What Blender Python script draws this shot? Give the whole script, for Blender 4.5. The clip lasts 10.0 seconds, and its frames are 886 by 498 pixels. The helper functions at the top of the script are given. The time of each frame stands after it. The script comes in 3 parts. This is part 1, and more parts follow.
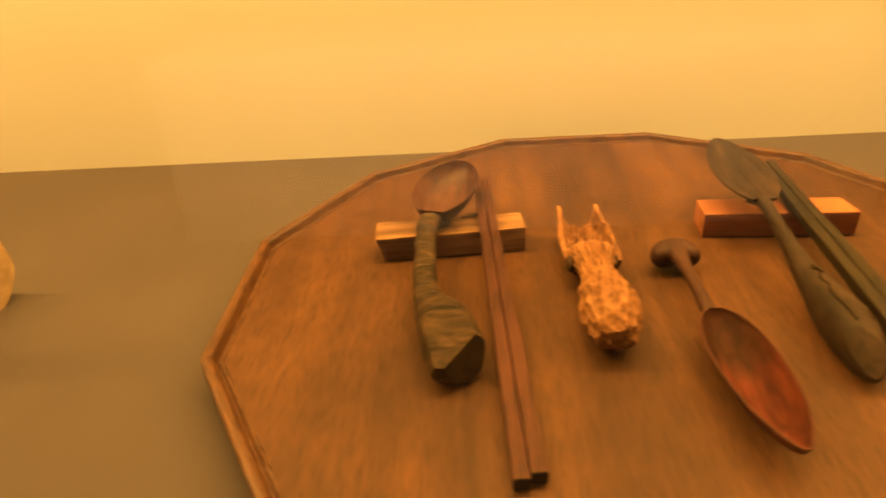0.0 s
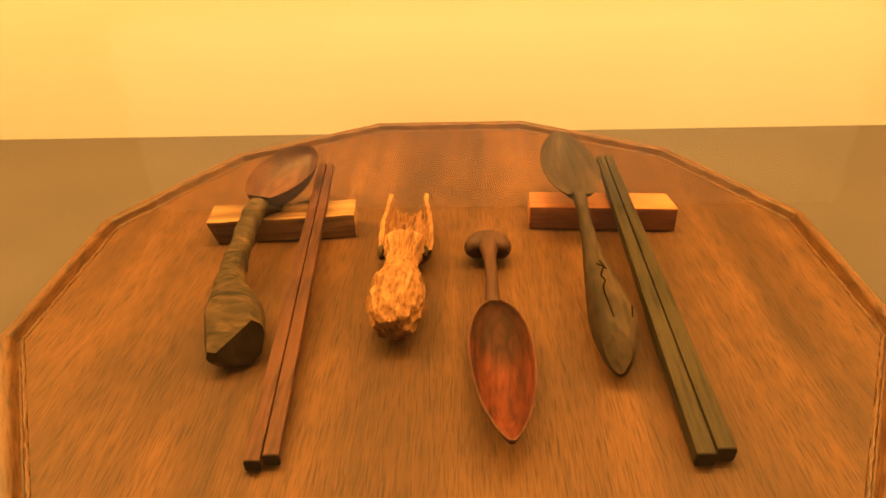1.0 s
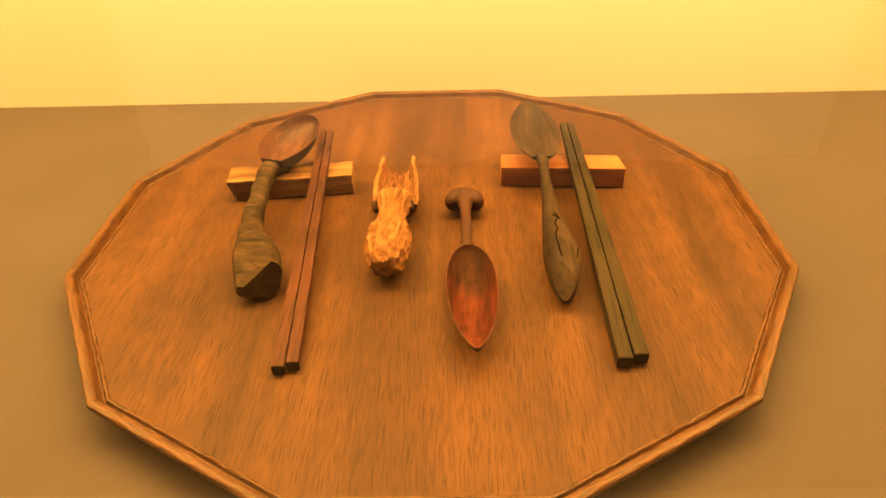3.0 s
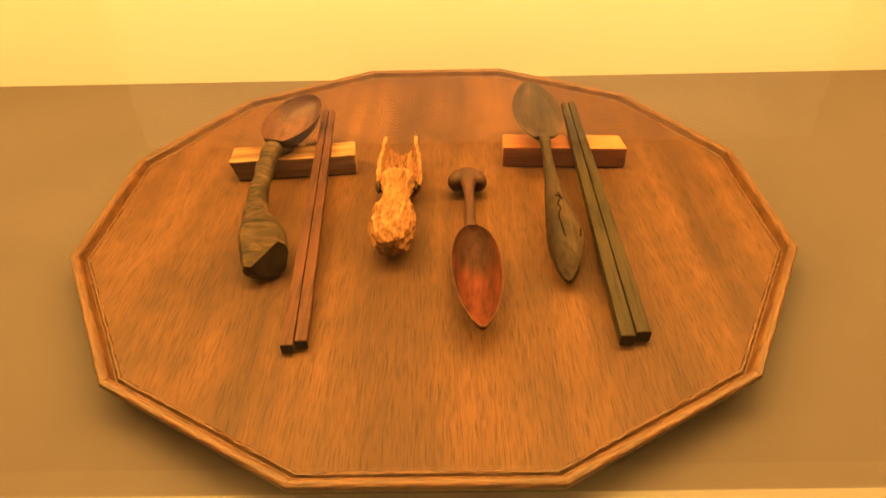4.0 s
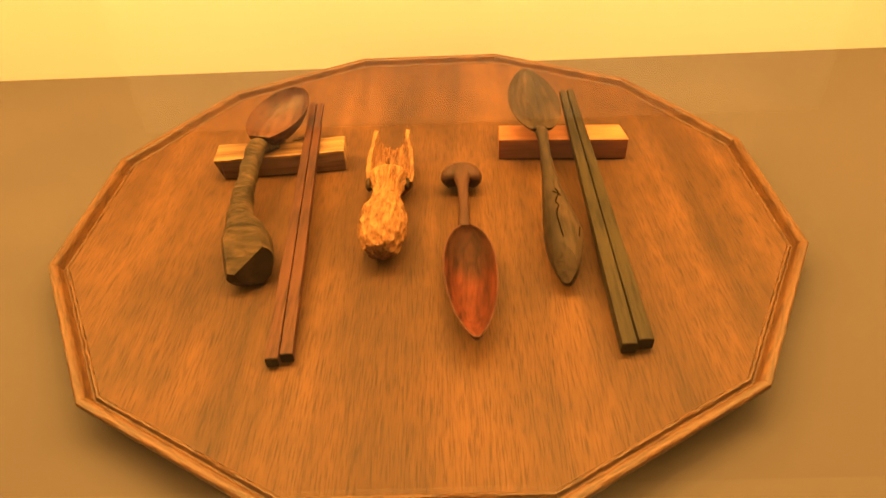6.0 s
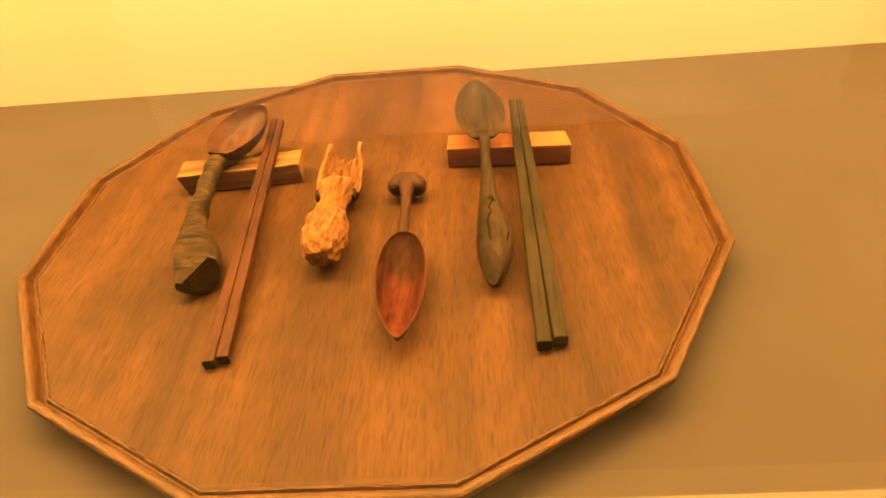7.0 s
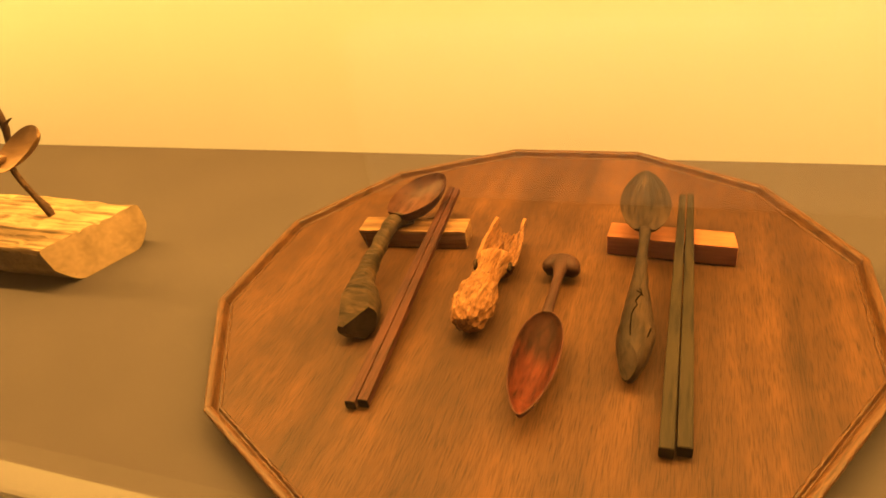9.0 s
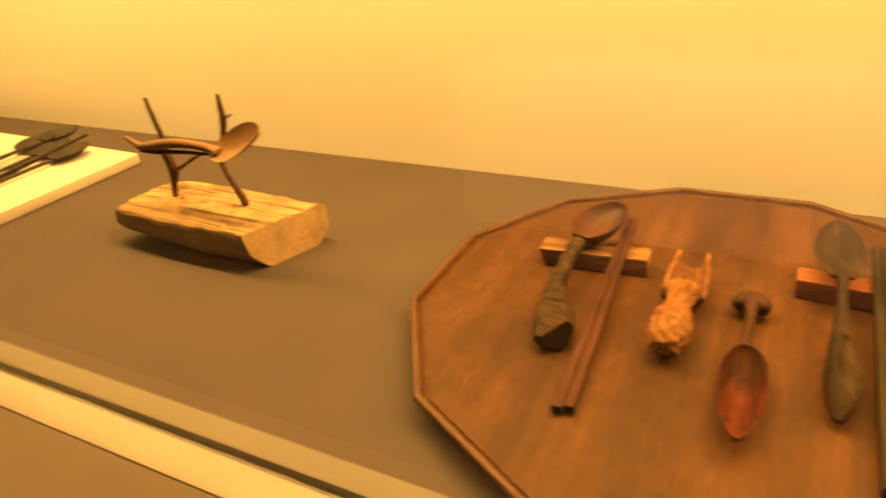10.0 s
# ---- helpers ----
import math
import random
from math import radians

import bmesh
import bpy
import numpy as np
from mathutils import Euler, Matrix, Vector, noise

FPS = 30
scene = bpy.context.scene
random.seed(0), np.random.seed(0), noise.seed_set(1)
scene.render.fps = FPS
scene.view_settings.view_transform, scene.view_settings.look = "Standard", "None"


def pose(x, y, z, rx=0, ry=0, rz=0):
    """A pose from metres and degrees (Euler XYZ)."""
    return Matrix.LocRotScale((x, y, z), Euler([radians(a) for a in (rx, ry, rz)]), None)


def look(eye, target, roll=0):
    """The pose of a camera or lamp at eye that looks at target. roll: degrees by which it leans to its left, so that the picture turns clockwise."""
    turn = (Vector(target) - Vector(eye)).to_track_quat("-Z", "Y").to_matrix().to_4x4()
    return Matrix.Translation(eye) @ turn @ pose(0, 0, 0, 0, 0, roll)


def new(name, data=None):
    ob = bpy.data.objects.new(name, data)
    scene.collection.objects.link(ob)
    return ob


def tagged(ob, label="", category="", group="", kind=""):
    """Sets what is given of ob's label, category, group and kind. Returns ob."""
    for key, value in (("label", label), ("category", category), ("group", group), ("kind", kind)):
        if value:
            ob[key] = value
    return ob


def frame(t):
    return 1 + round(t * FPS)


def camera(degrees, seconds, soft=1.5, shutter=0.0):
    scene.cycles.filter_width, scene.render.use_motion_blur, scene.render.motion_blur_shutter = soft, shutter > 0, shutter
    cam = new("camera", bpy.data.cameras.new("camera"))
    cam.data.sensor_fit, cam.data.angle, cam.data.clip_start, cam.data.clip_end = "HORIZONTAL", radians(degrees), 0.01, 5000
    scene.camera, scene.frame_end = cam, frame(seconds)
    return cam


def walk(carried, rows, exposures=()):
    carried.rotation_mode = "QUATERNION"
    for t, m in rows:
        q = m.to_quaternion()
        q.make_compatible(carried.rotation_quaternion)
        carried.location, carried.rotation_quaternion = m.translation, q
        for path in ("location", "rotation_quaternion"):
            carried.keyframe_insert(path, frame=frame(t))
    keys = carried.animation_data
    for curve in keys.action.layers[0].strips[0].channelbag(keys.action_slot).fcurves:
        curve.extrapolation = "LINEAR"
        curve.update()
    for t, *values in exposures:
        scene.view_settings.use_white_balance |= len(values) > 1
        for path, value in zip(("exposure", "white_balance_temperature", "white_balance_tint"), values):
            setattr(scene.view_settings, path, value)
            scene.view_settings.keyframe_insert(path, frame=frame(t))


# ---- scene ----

cam = camera(67.0, 10.0, soft=1.6, shutter=0.3)
ROWS = [
    (0, -0.0891, -0.3008, 0.2168, 60.07, 3.15, 0.84),
    (0.5, -0.0129, -0.3034, 0.2252, 58.83, 1.72, 1.10),
    (1, 0.0092, -0.3037, 0.2253, 57.76, 1.47, 1.08),
    (1.5, 0.0077, -0.3190, 0.2394, 56.12, 1.21, 1.16),
    (2, 0.0252, -0.3309, 0.2485, 55.55, 1.63, 0.71),
    (2.5, 0.0335, -0.3480, 0.2592, 54.93, 0.73, 1.32),
    (3, 0.0175, -0.3674, 0.2631, 54.09, 1.40, 0.42),
    (4.5, 0.0111, -0.3705, 0.2673, 51.48, 1.13, -0.36),
    (5, 0.0152, -0.3606, 0.2643, 51.01, 1.57, -0.71),
    (5.5, 0.0220, -0.3508, 0.2650, 50.60, 1.51, -0.27),
    (5.7, 0.0180, -0.3476, 0.2650, 50.38, 1.70, -0.27),
    (6.8, 0.0501, -0.3567, 0.2724, 50.35, 4.35, 0.18),
    (7, 0.0742, -0.3623, 0.2730, 51.10, 4.81, 0.84),
    (7.5, 0.0960, -0.3626, 0.2787, 51.81, 4.30, 3.56),
    (8, 0.0915, -0.3588, 0.2814, 51.98, 5.02, 10.71),
    (8.5, 0.0736, -0.3644, 0.2960, 54.98, 5.55, 17.91),
    (9, 0.0997, -0.3688, 0.2926, 57.84, 7.10, 18.51),
    (9.5, 0.1004, -0.3925, 0.2987, 59.29, 5.18, 20.52),
    (10, 0.0242, -0.4308, 0.3069, 61.16, 4.52, 26.58),
]
walk(cam, [(t, pose(x, y, z, rx, ry, rz)) for t, x, y, z, rx, ry, rz in ROWS], ((0, -0.58), (0.5, -0.34), (1.0, -0.24), (2.0, -0.10), (3.0, -0.04), (4.5, 0.0), (8.0, 0.03), (8.5, -0.14), (9.0, -0.28), (9.5, -0.42), (10.0, -0.50)))

# ---- light ----
WARM = (1.0, 0.515, 0.104)
world = bpy.data.worlds.new("world")
world.use_nodes = True
world.node_tree.nodes["Background"].inputs[0].default_value = (0.02, 0.012, 0.004, 1)
world.node_tree.nodes["Background"].inputs[1].default_value = 1.0
scene.world = world


def area(name, place, target, sx, sy, watts, colour=WARM):
    data = bpy.data.lights.new(name, "AREA")
    data.shape, data.size, data.size_y, data.energy, data.color = "RECTANGLE", sx, sy, watts, colour
    ob = new(name, data)
    ob.matrix_world = look(place, target)
    return ob


area("case_strip_light", (-0.1, 0.14, 0.775), (-0.1, 0.48, 0), 2.8, 0.05, 131)
area("room_ceiling_light", (-0.2, -1.6, 2.35), (-0.2, -1.6, 0), 1.6, 0.5, 4, (1.0, 0.8, 0.55))
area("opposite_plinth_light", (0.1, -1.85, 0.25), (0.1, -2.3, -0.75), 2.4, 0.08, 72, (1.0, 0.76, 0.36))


# ---- materials ----
def material(name, rough=0.6, metal=0.0, spec=0.5):
    m = bpy.data.materials.new(name)
    m.use_nodes = True
    b = m.node_tree.nodes["Principled BSDF"]
    b.inputs["Roughness"].default_value = rough
    b.inputs["Metallic"].default_value = metal
    b.inputs["Specular IOR Level"].default_value = spec
    return m, m.node_tree.nodes, m.node_tree.links, b


def ramp(nodes, stops):
    r = nodes.new("ShaderNodeValToRGB")
    while len(r.color_ramp.elements) < len(stops):
        r.color_ramp.elements.new(0.5)
    for e, (p, c) in zip(r.color_ramp.elements, stops):
        e.position, e.color = p, (*c, 1)
    return r


def coords(nodes, links, scale, shift=(0, 0, 0), turn=(0, 0, 0)):
    tc, mp = nodes.new("ShaderNodeTexCoord"), nodes.new("ShaderNodeMapping")
    mp.inputs["Scale"].default_value, mp.inputs["Location"].default_value = scale, shift
    mp.inputs["Rotation"].default_value = [radians(a) for a in turn]
    links.new(tc.outputs["Object"], mp.inputs["Vector"])
    return mp.outputs["Vector"]


def noise_node(nodes, links, vec, scale, detail=4, rough=0.55, distort=0.0):
    n = nodes.new("ShaderNodeTexNoise")
    n.inputs["Scale"].default_value, n.inputs["Detail"].default_value = scale, detail
    n.inputs["Roughness"].default_value, n.inputs["Distortion"].default_value = rough, distort
    links.new(vec, n.inputs["Vector"])
    return n.outputs[0]


def mix(nodes, links, mode, fac, a, b):
    m = nodes.new("ShaderNodeMix")
    m.data_type, m.blend_type = "RGBA", mode
    for sock, v in ((m.inputs[0], fac), (m.inputs[6], a), (m.inputs[7], b)):
        if isinstance(v, bpy.types.NodeSocket):
            links.new(v, sock)
        elif isinstance(v, tuple):
            sock.default_value = (*v, 1)
        else:
            sock.default_value = v
    return m.outputs[2]


def wood(name, dark, mid, light, stretch=(1, 0.06, 1), grain=420, figure=28, rough=0.5, pore=0.55, bump=0.25, turn=(0, 0, 0), spec=0.14, blotch=0.35):
    """Grain runs along the axis that stretch shortens; grain and figure are per metre."""
    m, nodes, links, b = material(name, rough, spec=spec)
    v = coords(nodes, links, stretch, turn=turn)
    fig = noise_node(nodes, links, v, figure, 5, 0.6, 0.6)
    base = ramp(nodes, [(0.28, dark), (0.52, mid), (0.76, light)])
    links.new(fig, base.inputs[0])
    fine = noise_node(nodes, links, v, grain, 3, 0.65)
    pores = ramp(nodes, [(0.36, (1 - pore,) * 3), (0.52, (1, 1, 1))])
    links.new(fine, pores.inputs[0])
    c = mix(nodes, links, "MULTIPLY", 1.0, base.outputs[0], pores.outputs[0])
    deep = ramp(nodes, [(0.33, (0.35, 0.33, 0.32)), (0.40, (1, 1, 1))])
    links.new(noise_node(nodes, links, v, grain * 0.55, 2, 0.5), deep.inputs[0])
    c = mix(nodes, links, "MULTIPLY", pore, c, deep.outputs[0])
    spots = noise_node(nodes, links, coords(nodes, links, (1, 1, 1)), 22, 3)
    tone = ramp(nodes, [(0.3, (1 - blotch,) * 3), (0.65, (1, 1, 1))])
    links.new(spots, tone.inputs[0])
    c = mix(nodes, links, "MULTIPLY", 1.0, c, tone.outputs[0])
    links.new(c, b.inputs["Base Color"])
    gloss = nodes.new("ShaderNodeMapRange")
    gloss.inputs[3].default_value, gloss.inputs[4].default_value = rough, rough + 0.2
    links.new(spots, gloss.inputs[0])
    links.new(gloss.outputs[0], b.inputs["Roughness"])
    bp = nodes.new("ShaderNodeBump")
    bp.inputs["Strength"].default_value, bp.inputs["Distance"].default_value = bump, 0.0006
    links.new(fine, bp.inputs["Height"])
    links.new(bp.outputs[0], b.inputs["Normal"])
    return m


def plain(name, colour, rough=0.7, vary=0.08, scale=12, bump=0.1, grain=900, spec=0.4):
    m, nodes, links, b = material(name, rough, spec=spec)
    v = coords(nodes, links, (1, 1, 1))
    n = noise_node(nodes, links, v, scale, 4)
    r = ramp(nodes, [(0.3, tuple(c * (1 - vary) for c in colour)), (0.7, tuple(min(1, c * (1 + vary)) for c in colour))])
    links.new(n, r.inputs[0])
    f = noise_node(nodes, links, v, grain, 2)
    fr = ramp(nodes, [(0.3, (1 - vary,) * 3), (0.7, (1, 1, 1))])
    links.new(f, fr.inputs[0])
    links.new(mix(nodes, links, "MULTIPLY", 1.0, r.outputs[0], fr.outputs[0]), b.inputs["Base Color"])
    bp = nodes.new("ShaderNodeBump")
    bp.inputs["Strength"].default_value, bp.inputs["Distance"].default_value = bump, 0.0004
    links.new(f, bp.inputs["Height"])
    links.new(bp.outputs[0], b.inputs["Normal"])
    return m


WALL = plain("painted_wall", (0.84, 0.83, 0.80), 0.85, 0.015, 4, 0.08, 500)
DECK = plain("grey_laminate", (0.059, 0.0475, 0.045), 0.65, 0.06, 9, 0.06, 1200, 0.05)
FRAME = plain("pale_frame", (0.083, 0.070, 0.063), 0.6, 0.05, 9, 0.08, 700)
LEDGE = plain("brown_grey_ledge", (0.082, 0.063, 0.055), 0.6, 0.06, 9, 0.06, 1200, 0.1)
LEDGE_PAINT = plain("cream_paint", (0.20, 0.17, 0.155), 0.5, 0.03, 6, 0.05, 500)
RUBBER = plain("black_gasket", (0.02, 0.02, 0.02), 0.6, 0.1, 30)
# Tone of the unseen ceiling, set dark to cut bounced fill light.
LOW_BOUNCE = plain("low_bounce_ceiling", (0.06, 0.055, 0.05), 0.8, 0.1, 5)
ROOM = plain("room_paint", (0.32, 0.31, 0.30), 0.8, 0.05, 2)
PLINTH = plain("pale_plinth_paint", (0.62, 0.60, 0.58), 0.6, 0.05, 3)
ROOM_FLOOR = plain("room_floor_boards", (0.075, 0.055, 0.04), 0.6, 0.12, 5)
WALNUT = wood("oiled_walnut", (0.041, 0.0168, 0.0064), (0.073, 0.0293, 0.010), (0.105, 0.0425, 0.0137), stretch=(1, 0.05, 1), figure=44, grain=1700, rough=0.45, bump=0.3, pore=0.52, spec=0.13)
WALNUT_RIM = wood("oiled_walnut_rim", (0.058, 0.0245, 0.0088), (0.088, 0.0360, 0.0122), (0.118, 0.0485, 0.0158), stretch=(0.10, 1, 1), figure=30, grain=1000, rough=0.34, bump=0.35, spec=0.2)
OLIVE = wood("olive_wood", (0.072, 0.032, 0.013), (0.250, 0.125, 0.050), (0.420, 0.240, 0.100), stretch=(0.05, 1, 1), figure=90, grain=600, rough=0.5, pore=0.3)
CHERRY = wood("cherry_wood", (0.250, 0.085, 0.032), (0.320, 0.112, 0.042), (0.390, 0.142, 0.055), stretch=(0.05, 1, 1), figure=60, grain=700, rough=0.45, pore=0.2)
SMOKED = wood("smoked_carved_wood", (0.013, 0.0085, 0.005), (0.042, 0.025, 0.013), (0.105, 0.056, 0.026), stretch=(0.3, 1, 0.3), figure=190, rough=0.6, pore=0.4, spec=0.1)
ROSE = wood("rosewood", (0.044, 0.014, 0.009), (0.070, 0.023, 0.013), (0.100, 0.034, 0.019), rough=0.45, pore=0.5, spec=0.1)
ROSE_BOWL = wood("figured_rosewood", (0.038, 0.013, 0.008), (0.075, 0.029, 0.017), (0.115, 0.046, 0.026), stretch=(1, 0.12, 1), figure=90, rough=0.4, pore=0.45, turn=(0, 0, 35))
GREENWOOD = wood("lignum_greenish_wood", (0.019, 0.013, 0.006), (0.030, 0.020, 0.010), (0.043, 0.029, 0.014), rough=0.5, pore=0.5, spec=0.1)
GREEN_SPOON = wood("fumed_oak", (0.013, 0.008, 0.005), (0.034, 0.019, 0.011), (0.075, 0.040, 0.019), rough=0.5, pore=0.5, stretch=(1, 0.12, 1), figure=60, spec=0.1)
HONEY = wood("honey_carved_wood", (0.110, 0.044, 0.015), (0.205, 0.086, 0.029), (0.300, 0.140, 0.050), stretch=(1, 0.07, 1), figure=90, rough=0.55, pore=0.55, grain=700, blotch=0.2)
RED_BOWL = wood("red_leaf_bowl_wood", (0.018, 0.007, 0.0045), (0.082, 0.0185, 0.009), (0.112, 0.028, 0.014), stretch=(1, 0.16, 1), figure=170, rough=0.5, pore=0.4, blotch=0.35, grain=500, turn=(0, 0, 28), spec=0.05)


def heartwood(m, y0, y1, tint):
    """Dark heartwood at the neck that fades into the red along the blade, with a ragged border."""
    nodes, links = m.node_tree.nodes, m.node_tree.links
    b = nodes["Principled BSDF"]
    old = b.inputs["Base Color"].links[0].from_socket
    tc, sep, rng, add = nodes.new("ShaderNodeTexCoord"), nodes.new("ShaderNodeSeparateXYZ"), nodes.new("ShaderNodeMapRange"), nodes.new("ShaderNodeMath")
    links.new(tc.outputs["Object"], sep.inputs[0])
    n = noise_node(nodes, links, coords(nodes, links, (1, 0.2, 1)), 160, 3)
    add.operation = "MULTIPLY_ADD"
    add.inputs[1].default_value = 0.035
    links.new(n, add.inputs[0]), links.new(sep.outputs[1], add.inputs[2])
    rng.inputs[1].default_value, rng.inputs[2].default_value = y0 + 0.0175, y1 + 0.0175
    links.new(add.outputs[0], rng.inputs[0])
    links.new(mix(nodes, links, "MIX", rng.outputs[0], old, mix(nodes, links, "MULTIPLY", 1.0, old, tint)), b.inputs["Base Color"])


heartwood(RED_BOWL, -0.042, -0.030, (0.44, 0.62, 0.62))
PLUM = wood("plum_wood", (0.028, 0.011, 0.007), (0.044, 0.016, 0.010), (0.060, 0.023, 0.014), rough=0.5, pore=0.3)
LOG_WOOD = wood("split_log_wood", (0.150, 0.085, 0.040), (0.360, 0.235, 0.120), (0.480, 0.340, 0.190), stretch=(0.05, 1, 1), figure=50, grain=220, rough=0.75, pore=0.6, bump=0.6)
BARK_TWIG = wood("twig_bark", (0.042, 0.024, 0.014), (0.100, 0.055, 0.031), (0.170, 0.095, 0.050), stretch=(1, 1, 0.2), figure=90, rough=0.75)
PALE_SPOON = wood("pale_spoon_wood", (0.140, 0.075, 0.035), (0.200, 0.110, 0.052), (0.260, 0.150, 0.075), stretch=(0.1, 1, 1), figure=60, rough=0.5, pore=0.25)
LOG_BARK = plain("log_bark", (0.17, 0.112, 0.06), 0.85, 0.3, 60, 0.8, 300)
# Dark end grain, its colour deepened for the shade on front faces.
SHADED_END = plain("shaded_end_grain", (0.012, 0.008, 0.006), 0.8, 0.25, 300, spec=0.05)
LOG_END = plain("log_end_grain", (0.33, 0.215, 0.11), 0.8, 0.22, 45, 0.4, 240)
KNOT_END = plain("knotty_end_grain", (0.019, 0.010, 0.006), 0.7, 0.6, 110, 0.3, 500, spec=0.08)
FISSURE = plain("dark_fissure", (0.0025, 0.0016, 0.001), 0.95, 0.1, 300, spec=0.0)
EBONY = wood("ebony_wood", (0.022, 0.016, 0.012), (0.035, 0.026, 0.018), (0.050, 0.036, 0.024), rough=0.5)
BOARD = plain("white_board", (0.47, 0.42, 0.38), 0.55, 0.02, 8)


def glass():
    m, nodes, links, b = material("clear_glass")
    nodes.remove(b)
    clear, shine, both = nodes.new("ShaderNodeBsdfTransparent"), nodes.new("ShaderNodeBsdfGlossy"), nodes.new("ShaderNodeMixShader")
    clear.inputs[0].default_value = (0.985, 0.985, 0.975, 1)
    shine.inputs["Roughness"].default_value = 0.03
    f, lift, scale = nodes.new("ShaderNodeLayerWeight"), nodes.new("ShaderNodeMath"), nodes.new("ShaderNodeMath")
    lift.operation, scale.operation = "POWER", "MULTIPLY_ADD"
    lift.inputs[1].default_value, scale.inputs[1].default_value, scale.inputs[2].default_value = 5.0, 0.9, 0.035
    links.new(f.outputs["Facing"], lift.inputs[0])
    links.new(lift.outputs[0], scale.inputs[0])
    links.new(scale.outputs[0], both.inputs[0])
    links.new(clear.outputs[0], both.inputs[1])
    links.new(shine.outputs[0], both.inputs[2])
    links.new(both.outputs[0], nodes["Material Output"].inputs[0])
    return m


GLASS = glass()


from mathutils.bvhtree import BVHTree

# ---- building helpers ----
def base(name, place, label, category, group=""):
    e = new(name)
    e.location = place
    e.empty_display_size = 0.02
    return tagged(e, label, category, group)


def settle(ob, x, y, turn=0.0, size=1.0):
    """Lay a finished thing down at its place on the deck or the tray."""
    ob.location.x, ob.location.y = x, y
    ob.location.z *= size if ob.location.z > 0.03 else 1
    ob.rotation_euler = (0, 0, radians(turn))
    ob.scale = (size,) * 3


def mesh_of(name, bm, mat, smooth=True, origin=(0, 0, 0)):
    bmesh.ops.recalc_face_normals(bm, faces=bm.faces)
    bmesh.ops.translate(bm, verts=bm.verts, vec=-Vector(origin))
    me = bpy.data.meshes.new(name)
    bm.to_mesh(me)
    bm.free()
    for one in mat if isinstance(mat, tuple) else (mat,):
        me.materials.append(one)
    if smooth:
        me.polygons.foreach_set("use_smooth", [True] * len(me.polygons))
        me.set_sharp_from_angle(angle=radians(38))
    return me


def part(name, bm, mat, parent, label="", smooth=True):
    """One mesh under a thing or a part; the bmesh is in world metres."""
    origin = Vector(parent.location) + (Vector(parent.parent.location) if parent.parent else Vector())
    ob = new(name, mesh_of(name, bm, mat, smooth, origin))
    ob.parent = parent
    return tagged(ob, label)


def thing(name, bm, mat, place, label, category, group="", smooth=True, kind=""):
    ob = new(name, mesh_of(name, bm, mat, smooth, place))
    ob.location = place
    return tagged(ob, label, category, group, kind)


def box(x0, x1, y0, y1, z0, z1, bevel=0.0, segments=2):
    bm = bmesh.new()
    bmesh.ops.create_cube(bm, size=1)
    bmesh.ops.transform(bm, matrix=Matrix.Translation(((x0 + x1) / 2, (y0 + y1) / 2, (z0 + z1) / 2)) @ Matrix.Diagonal((x1 - x0, y1 - y0, z1 - z0, 1)), verts=bm.verts)
    if bevel:
        bmesh.ops.bevel(bm, geom=bm.edges[:], offset=bevel, segments=segments, affect="EDGES", profile=0.6)
    return bm


def spline(keys, steps):
    """Points, and values with them, glided through rows of numbers."""
    keys = [np.array(k, float) for k in keys]
    out = []
    for i in range(len(keys) - 1):
        p0, p1, p2, p3 = keys[max(i - 1, 0)], keys[i], keys[i + 1], keys[min(i + 2, len(keys) - 1)]
        for s in range(steps):
            t = s / steps
            out.append(0.5 * (2 * p1 + (p2 - p0) * t + (2 * p0 - 5 * p1 + 4 * p2 - p3) * t * t + (3 * p1 - p0 - 3 * p2 + p3) * t**3))
    out.append(keys[-1])
    return out


def loft(keys, n=24, steps=6, power=2.0, rough=0.0, grain=120, up=(0, 0, 1), ends=0.5):
    """A solid along rows of x, y, z, half width, half height; power above 2 squares its section; rough carves it."""
    rows = spline(keys, steps)
    bm, rings = bmesh.new(), []
    for i, r in enumerate(rows):
        c = Vector(r[:3])
        tan = (Vector(rows[min(i + 1, len(rows) - 1)][:3]) - Vector(rows[max(i - 1, 0)][:3])).normalized()
        side = tan.cross(Vector(up)).normalized()
        over = side.cross(tan)
        ring = []
        for k in range(n):
            a = 2 * math.pi * k / n
            ca, sa = math.cos(a), math.sin(a)
            q = (abs(ca) ** power + abs(sa) ** power) ** (-1 / power)
            p = c + side * (max(r[3], 1e-4) * ca * q) + over * (max(r[4], 1e-4) * sa * q)
            if rough:
                p += (p - c).normalized() * rough * noise.noise(p * grain)
            ring.append(bm.verts.new(p))
        rings.append(ring)
    for a, b in zip(rings, rings[1:]):
        for k in range(n):
            bm.faces.new((a[k], a[(k + 1) % n], b[(k + 1) % n], b[k]))
    for ring, other, s in ((rings[0], rings[1], 1), (rings[-1], rings[-2], -1)):
        mid = sum((v.co for v in ring), Vector()) / n
        back = sum((v.co for v in other), Vector()) / n
        tip = bm.verts.new(mid + (mid - back).normalized() * ends * min((v.co - mid).length for v in ring))
        for k in range(n):
            bm.faces.new((ring[k], ring[(k + 1) % n], tip))
    return bm


